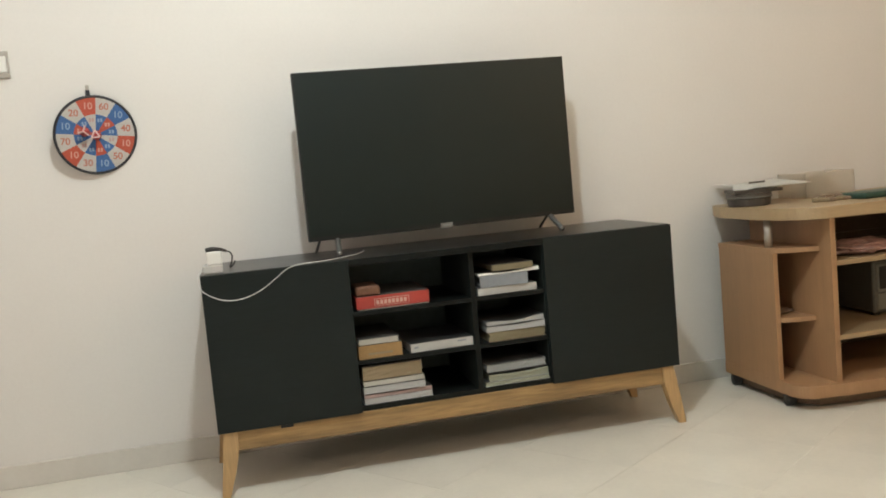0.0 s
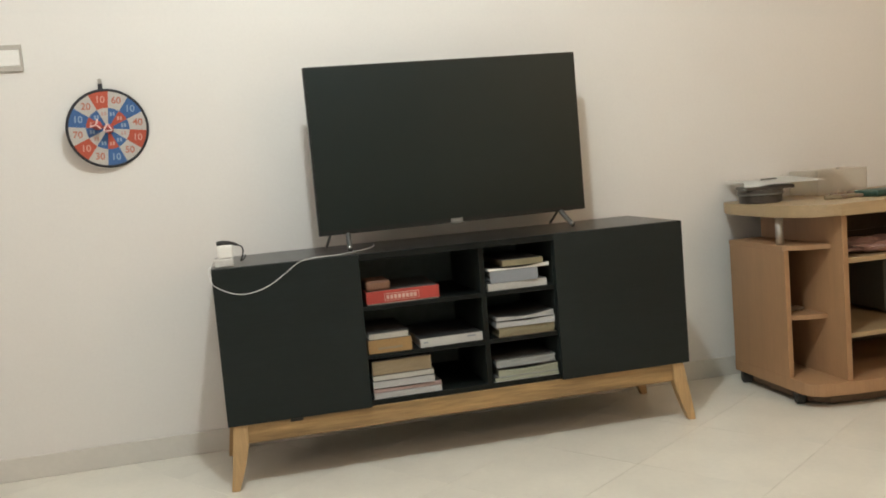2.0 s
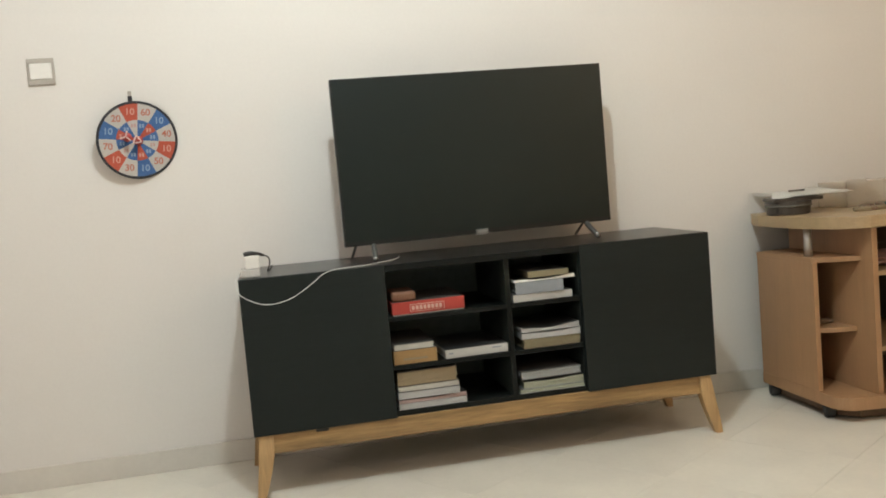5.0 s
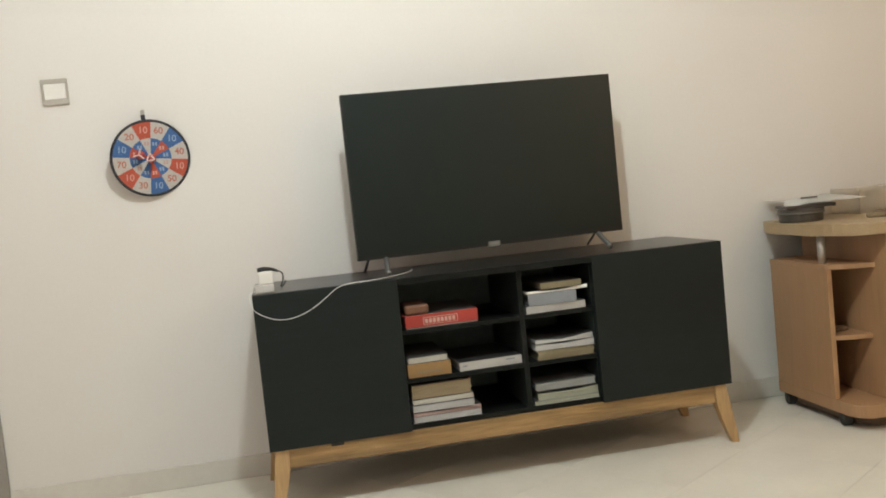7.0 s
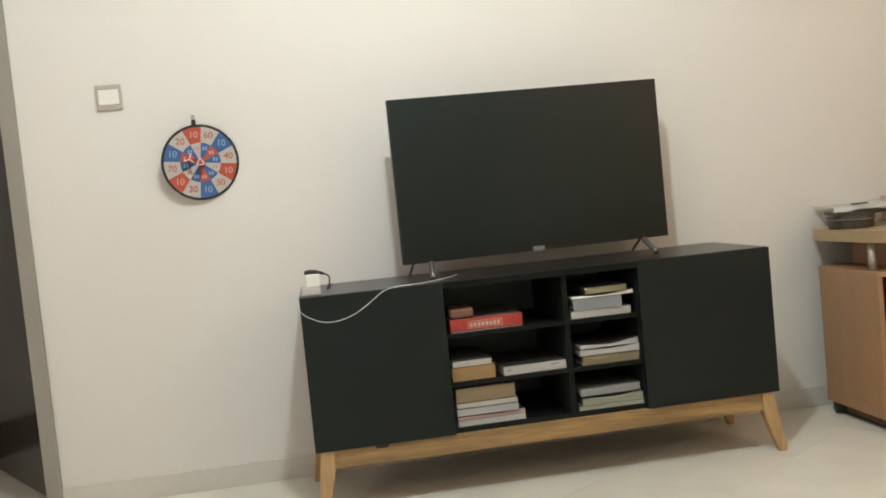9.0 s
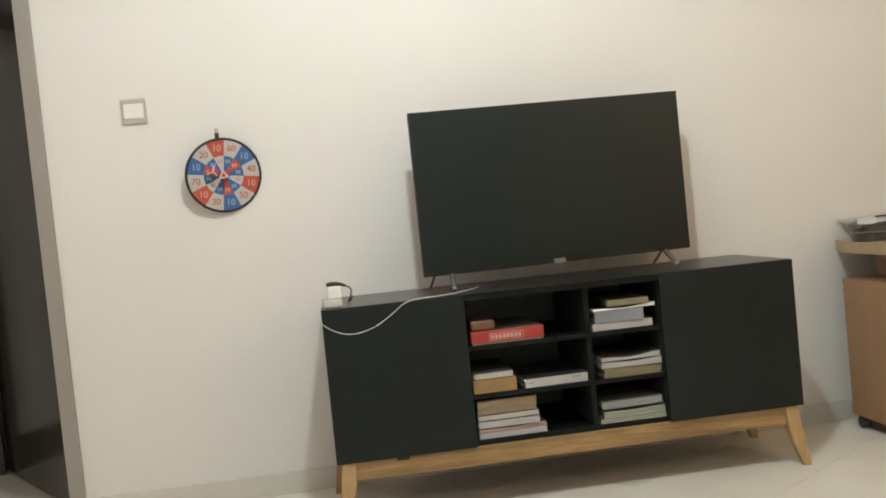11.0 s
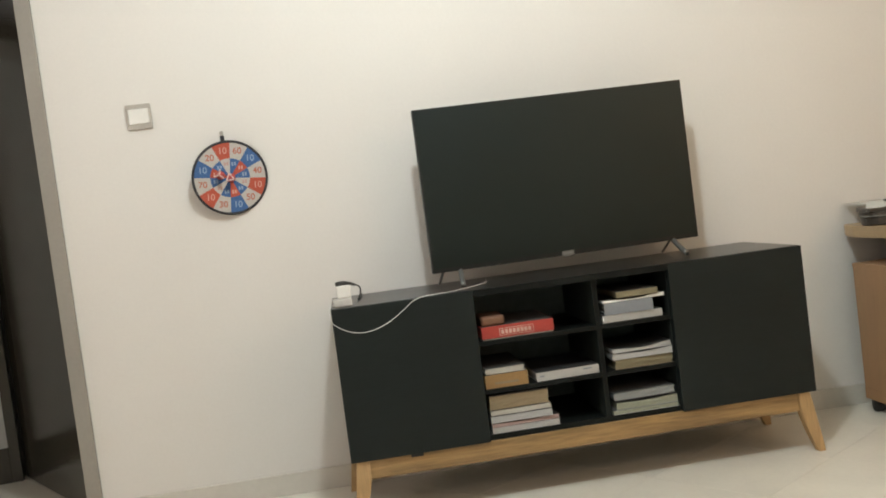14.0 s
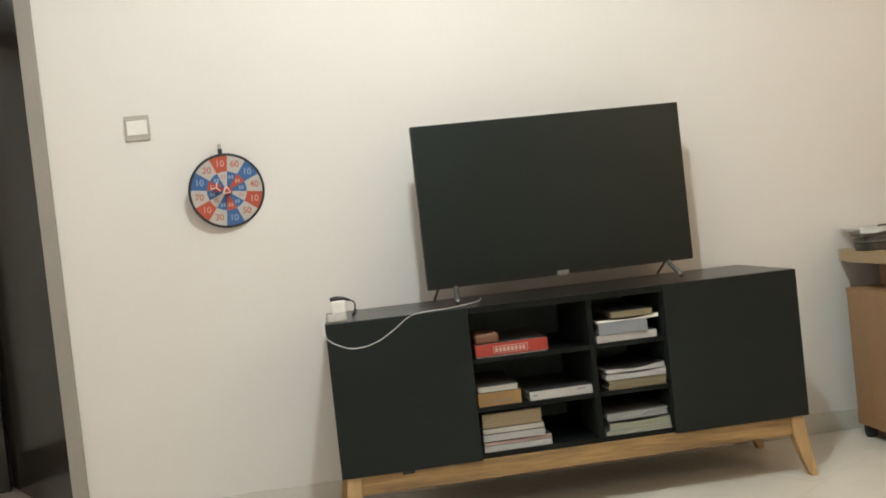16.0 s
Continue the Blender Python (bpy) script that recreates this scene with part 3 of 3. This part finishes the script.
for k in range(12):
    # counted clockwise from the white sector beside the top
    a1, a0 = start - k * math.pi / 6, start - (k + 1) * math.pi / 6
    kind = "w" if k % 2 == 0 else ("10b" if k % 4 == 1 else "10r")
    part("outer_sector", upright_disc(RI, R, a0, a1, -0.0055, -0.0035), OUTER[kind], dart)
    part("inner_sector", upright_disc(0.012, RI, a0, a1, -0.0056, -0.0035), {"w": D_BLUE, "10b": D_RED, "10r": D_WHITE}[kind], dart)
    am = (a0 + a1) / 2
    score = ("60", "10", "40", "10", "50", "10", "30", "10", "70", "10", "20", "10")[k]
    lettering("score", score, 0.030, 0.094 * math.cos(am), -0.0058, 0.094 * math.sin(am), {"w": D_PRINT_W, "10b": D_PRINT, "10r": D_PRINT_R}[kind], dart, -4)
    for d in (-0.0045, 0.0045):
        part("small_print", box(0.049 * math.cos(am) + d - 0.003, 0.049 * math.cos(am) + d + 0.003, -0.0062, -0.0055, 0.049 * math.sin(am) - 0.006, 0.049 * math.sin(am) + 0.006), {"w": D_PRINT, "10b": D_PRINT_R, "10r": D_PRINT_P}[kind], dart)
part("bullseye", upright_disc(0.0005, 0.014, 0, 2 * math.pi, -0.006, -0.0035, 20), D_RED, dart)
b = bmesh.new()
rings = []
for k in range(64):
    a = 2 * math.pi * k / 64
    rings.append([b.verts.new(((R + 0.001 + 0.005 * math.cos(c)) * math.cos(a), -0.002 + 0.005 * math.sin(c), (R + 0.001 + 0.005 * math.cos(c)) * math.sin(a))) for c in [math.pi * m / 4 for m in range(8)]])
for k in range(64):
    for m in range(8):
        b.faces.new((rings[k][m], rings[k][(m + 1) % 8], rings[(k + 1) % 64][(m + 1) % 8], rings[(k + 1) % 64][m]))
part("piping", b, D_RIM, dart, "black fabric edge", smooth=True)
bm = box(-0.017, -0.003, -0.004, 0.0, R - 0.002, R + 0.022, 0.002)
part("loop", bm, D_RIM, dart, "black hanging loop")


def stuck_dart(x, y, z, turn, closed):
    d = thing("dart", x, y, z, "red plastic dart stuck on the dartboard", "dart", "darts on the dartboard")
    d.matrix_world = pose(x, y, z, 90, 0, 0) @ pose(0, 0, 0, 0, 0, turn)
    part("barrel", lathe([(0.013, 0.0), (0.015, 0.004), (0.010, 0.010), (0.005, 0.024), (0.004, 0.034)], 16), D_DART, d, smooth=True)
    for k in range(3):
        if closed:
            b = box(-0.012, 0.012, 0.006, 0.0095, 0.024, 0.036, 0.0008, 1)
        else:
            b = box(0, 0.019, -0.0016, 0.0016, 0.016, 0.036, 0.0008, 1)
        f = part("fin", b, D_FIN, d, "pale pink fin")
        f.matrix_local = pose(0, 0, 0, 0, 0, 120 * k)


stuck_dart(-0.262, -0.0410, 1.130, 75, False)
stuck_dart(-0.229, -0.0335, 1.117, 182, True)
hook = thing("wall_hook", -0.245, 0, 1.262, "small grey adhesive hook on the wall", "hook")
part("plate", box(-0.006, 0.006, -0.004, 0, -0.012, 0.020, 0.003), GREYPL, hook)
part("prong", tube(smooth_line([(0, -0.003, 0.004), (0, -0.010, -0.008), (0, -0.016, -0.008), (0, -0.018, 0.002)]), 0.0025, 8), CHROME, hook, smooth=True)

# ---- beech trolley cabinet ----
CX = 2.335  # its middle; the two ends mirror one another
trolley = thing("trolley_cabinet", 0.028, 0.045, -0.006, "beech laminate television trolley with open shelves on castors", "cabinet")


def plan(points):
    """Left half of an outline, from the back, mirrored to the right."""
    return points + [(2 * CX - x, y) for x, y in points[::-1]]


def arc(cx, cy, rx, ry, a0, a1, n=8):
    return [(cx + rx * math.cos(radians(a0 + (a1 - a0) * k / n)), cy + ry * math.sin(radians(a0 + (a1 - a0) * k / n))) for k in range(n + 1)]


low = plan([(1.89, -0.145), (1.89, -0.545)] + arc(1.955, -0.554, 0.065, 0.062, 180, 262) + [(2.05, -0.630), (2.2, -0.642)])
# added dark block in place of the shade beneath the bottom board
part("base_frame", prism(plan([(1.925, -0.16), (1.925, -0.50), (1.98, -0.575), (2.2, -0.60)]), 0.014, 0.0505), BOARDBACK, trolley, "dark block standing in for the shade under the trolley")
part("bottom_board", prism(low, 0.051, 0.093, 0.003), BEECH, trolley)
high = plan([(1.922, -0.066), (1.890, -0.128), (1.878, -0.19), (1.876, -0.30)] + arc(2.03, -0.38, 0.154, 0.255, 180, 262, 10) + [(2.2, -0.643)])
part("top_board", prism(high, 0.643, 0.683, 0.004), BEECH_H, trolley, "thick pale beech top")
for s in (1, -1):
    def mx(x0, x1):
        return (x0, x1) if s == 1 else (2 * CX - x1, 2 * CX - x0)

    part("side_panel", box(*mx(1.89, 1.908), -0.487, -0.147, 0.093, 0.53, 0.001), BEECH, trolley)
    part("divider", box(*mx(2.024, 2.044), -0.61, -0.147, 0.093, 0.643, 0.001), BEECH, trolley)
    shelf_top = [(1.89, -0.145), (1.89, -0.478)] + [(1.90, -0.490), (1.95, -0.520), (2.024, -0.552), (2.024, -0.145)]
    shelf_mid = [(1.908, -0.15), (1.908, -0.484), (1.96, -0.504), (2.024, -0.518), (2.024, -0.15)]
    if s == -1:
        shelf_top, shelf_mid = [[(2 * CX - x, y) for x, y in o] for o in (shelf_top, shelf_mid)]
    part("end_top", prism(shelf_top, 0.53, 0.546, 0.001), BEECH, trolley)
    part("end_shelf", prism(shelf_mid, 0.290, 0.306, 0.001), BEECH, trolley)
    x = 1.915 if s == 1 else 2 * CX - 1.915
    part("post", tube([(x, -0.43, 0.546), (x, -0.43, 0.643)], 0.0135, 16), CHROME, trolley, "chrome tube post", smooth=True)
    for y in (-0.18, -0.505):
        x = 1.914 if s == 1 else 2 * CX - 1.914
        c = part("castor", lathe([(0.016, 0.036), (0.020, 0.046), (0.020, 0.051)], 14, centre=(x, y, 0)), RUBBER, trolley)
        w = part("wheel", lathe([(0.020, -0.018), (0.026, -0.013), (0.026, 0.013), (0.020, 0.018)], 18), RUBBER, c, smooth=False)
        w.matrix_local = pose(x, y, 0.032, 90, 0, 70)
part("back_panel", box(1.908, 2 * CX - 1.908, -0.149, -0.145, 0.093, 0.53), BOARDBACK, trolley, "dark brown hardboard back")
part("back_panel", box(2.044, 2 * CX - 2.044, -0.150, -0.1465, 0.531, 0.643), BOARDBACK, trolley, "dark brown hardboard back")
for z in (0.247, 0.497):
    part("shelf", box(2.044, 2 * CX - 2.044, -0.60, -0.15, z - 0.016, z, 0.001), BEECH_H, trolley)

# ---- things on and in the trolley ----
TT = 0.677
tin = thing("tin", 1.985, -0.215, TT, "low dark brown round tin under papers", "tin")
part("body", lathe([(0.068, 0), (0.074, 0.003), (0.076, 0.030), (0.072, 0.030)], 32), DISH, tin)
part("lid", lathe([(0.077, 0.027), (0.079, 0.029), (0.079, 0.045), (0.074, 0.048)], 32), DISH, tin)
part("rim_band", lathe([(0.0795, 0.029), (0.0805, 0.030), (0.0805, 0.034), (0.0795, 0.035)], 32), APPL, tin, "dull grey band")
notepad = thing("notebook", 2.0, -0.22, TT + 0.048, "dark notebook under a white folder", "notebook", rz=-12)
part("block", box(-0.085, 0.085, -0.06, 0.06, 0, 0.012, 0.001), DISH, notepad)


def sheet(name, x, y, z, w, d, turn, material, label, category, curl=0.0):
    o = thing(name, x, y, z, label, category, rz=turn)
    b = bmesh.new()
    nx, ny = 8, 6
    grid = [[b.verts.new((w * (i / nx - 0.5), d * (j / ny - 0.5), curl * ((i / nx - 0.5) ** 2 * 4 * (0.5 + j / ny) + 0.15 * math.sin(5 * i / nx + 3 * j / ny)))) for i in range(nx + 1)] for j in range(ny + 1)]
    for j in range(ny):
        for i in range(nx):
            b.faces.new((grid[j][i], grid[j][i + 1], grid[j + 1][i + 1], grid[j + 1][i]))
    bmesh.ops.solidify(b, geom=list(b.faces), thickness=0.0025)
    part("sheet", b, material, o)
    return o


card = sheet("folder", 2.09, -0.138, TT + 0.066, 0.26, 0.25, 0, PAPER, "flat white card folder lying on a dark notebook", "folder", 0.004)
card.matrix_world = pose(2.09, -0.138, TT + 0.068, 2.2, 0, 0)
slip = thing("paper", 2.03, -0.235, TT + 0.071, "creased white paper drooping over the folder's edge", "paper", rz=-34)
b = bmesh.new()
nx, ny = 10, 8
grid = [[b.verts.new((0.20 * (i / nx - 0.5), 0.14 * (j / ny - 0.5), 0.003 + 0.006 * math.sin(4 * i / nx + 2 * j / ny) ** 2 - 0.022 * max(0, 0.35 - j / ny) * max(0, 1 - i / nx) * 3)) for i in range(nx + 1)] for j in range(ny + 1)]
for j in range(ny):
    for i in range(nx):
        b.faces.new((grid[j][i], grid[j][i + 1], grid[j + 1][i + 1], grid[j + 1][i]))
bmesh.ops.solidify(b, geom=list(b.faces), thickness=0.0008)
part("sheet", b, PAPER, slip)
pen = thing("pen", 1.99, -0.26, TT + 0.080, "thin dark pen lying on papers", "pen", rz=5)
part("barrel", tube([(-0.03, 0, 0.004), (0.035, 0, 0.004)], 0.0032), INK, pen, smooth=True)

tub = thing("plastic_box", 2.345, -0.105, TT, "clear frosted plastic box with bits inside", "box")
for args in ((-0.105, 0.105, -0.085, -0.083, 0.002, 0.092), (-0.105, 0.105, 0.083, 0.085, 0.002, 0.092), (-0.105, -0.103, -0.083, 0.083, 0.002, 0.092), (0.103, 0.105, -0.083, 0.083, 0.002, 0.092)):
    part("wall", box(*args), CLEAR, tub)
part("base", box(-0.105, 0.105, -0.085, 0.085, 0.0, 0.002), CLEAR, tub)
rng = random.Random(4)
for k in range(7):
    p = thing("packet", 2.15 + 0.022 * k, -0.385 + rng.uniform(-0.02, 0.03), TT, "small crumpled brown packet on the trolley top", "packet", "packets on the trolley", rz=rng.uniform(-40, 40))
    b = box(-0.028, 0.028, -0.016, 0.016, 0, rng.uniform(0.010, 0.022), 0.004)
    for v in b.verts:
        v.co += Vector((0, 0, 0.003 * noise.noise(v.co * 60 + Vector((k, 0, 0))))) if v.co.z > 0.005 else Vector()
    part("wrapper", b, PACK if k % 3 else PAGE_TAN, p)
gb = thing("green_pouch", 2.36, -0.42, TT, "dark green plastic pouch lying on the trolley top", "pouch", rz=4)
b = box(-0.11, 0.11, -0.06, 0.06, 0, 0.022, 0.009, 3)
part("body", b, GREEN, gb, smooth=True)

bag = thing("plastic_bag", 2.25, -0.43, 0.491, "crumpled pink plastic bag on the trolley shelf", "bag")
b = bmesh.new()
bmesh.ops.create_icosphere(b, subdivisions=4, radius=1)
for v in b.verts:
    n = noise.noise(v.co * 2.2) * 0.25 + noise.noise(v.co * 6) * 0.12
    v.co = Vector((v.co.x * 0.145 * (1 + n), v.co.y * 0.10 * (1 + n), max(0, 0.024 + v.co.z * 0.022 * (1 + 2 * n))))
part("film", b, PINKBAG, bag)
app = thing("appliance", 2.448, -0.36, 0.241, "grey boxy appliance with a dark framed window", "appliance")
part("body", box(-0.075, 0.16, 0, 0.2, 0.008, 0.20, 0.012, 3), APPL, app)
part("window_frame", box(-0.06, 0.13, -0.004, 0.004, 0.085, 0.185, 0.004), APPL_TRIM, app, "dull grey window surround")
part("window", box(-0.052, 0.122, -0.006, 0.0, 0.095, 0.178, 0.003), RUBBER, app, "dark window")
part("drawer_front", box(-0.06, 0.13, -0.003, 0.004, 0.02, 0.078, 0.004), APPL_TRIM, app)
for x in (-0.055, 0.14):
    part("foot", box(x - 0.012, x + 0.012, 0.01, 0.03, 0, 0.009), RUBBER, app)
crumb = thing("crumpled_paper", 2.0, -0.355, 0.300, "small scrap of crumpled pale paper on the end shelf", "paper scrap")
b = bmesh.new()
bmesh.ops.create_icosphere(b, subdivisions=3, radius=1)
for v in b.verts:
    n = noise.noise(v.co * 3) * 0.4
    v.co = Vector((v.co.x * 0.04 * (1 + n), v.co.y * 0.03 * (1 + n), max(0, 0.006 + v.co.z * 0.010 * (1 + n))))
part("scrap", b, PACK, crumb)

# ---- floor tiles, laid on the diagonal ----
SIDE, JOINT, TURN = 0.393, 0.0010, radians(35.4)
ux, uy = Vector((math.cos(TURN), math.sin(TURN))), Vector((-math.sin(TURN), math.cos(TURN)))


def clipped(poly):
    """A polygon cut to the room's floor."""
    for axis, limit, sign in ((0, X0, 1), (0, X1, -1), (1, Y0, 1), (1, 2.0, -1)):
        out = []
        for i in range(len(poly)):
            a, c = poly[i], poly[(i + 1) % len(poly)]
            da, dc = sign * (a[axis] - limit), sign * (c[axis] - limit)
            if da >= 0:
                out.append(a)
            if (da >= 0) != (dc >= 0):
                out.append(a + (c - a) * (da / (da - dc)))
        poly = out
        if len(poly) < 3:
            return None
    return poly


def tile_mesh(poly):
    b = bmesh.new()
    top = [b.verts.new((p[0], p[1], 0)) for p in poly]
    low = [b.verts.new((p[0], p[1], -0.0014)) for p in poly]
    b.faces.new(top)
    for i in range(len(poly)):
        b.faces.new((top[i], low[i], low[(i + 1) % len(poly)], top[(i + 1) % len(poly)]))
    return mesh_of("floor_tile", b, TILE)


A0, B0 = -0.240, -1.705  # where one joint runs, along each direction
half = SIDE / 2 - JOINT / 2
full = None
for i in range(-16, 17):
    for j in range(-16, 17):
        c = ux * (A0 + (i + 0.5) * SIDE) + uy * (B0 + (j + 0.5) * SIDE)
        corners = [c + ux * (sx * half) + uy * (sy * half) for sx, sy in ((-1, -1), (1, -1), (1, 1), (-1, 1))]
        poly = clipped(corners)
        if not poly:
            continue
        whole = all(X0 < p[0] < X1 and Y0 < p[1] < 2.0 for p in corners)
        if whole:
            if full is None:
                full = tile_mesh([p - c for p in corners])
            ob = new("tile", full)
            ob.location = (c[0], c[1], 0)
        else:
            ob = new("tile", tile_mesh(poly))
        ob.parent = floor
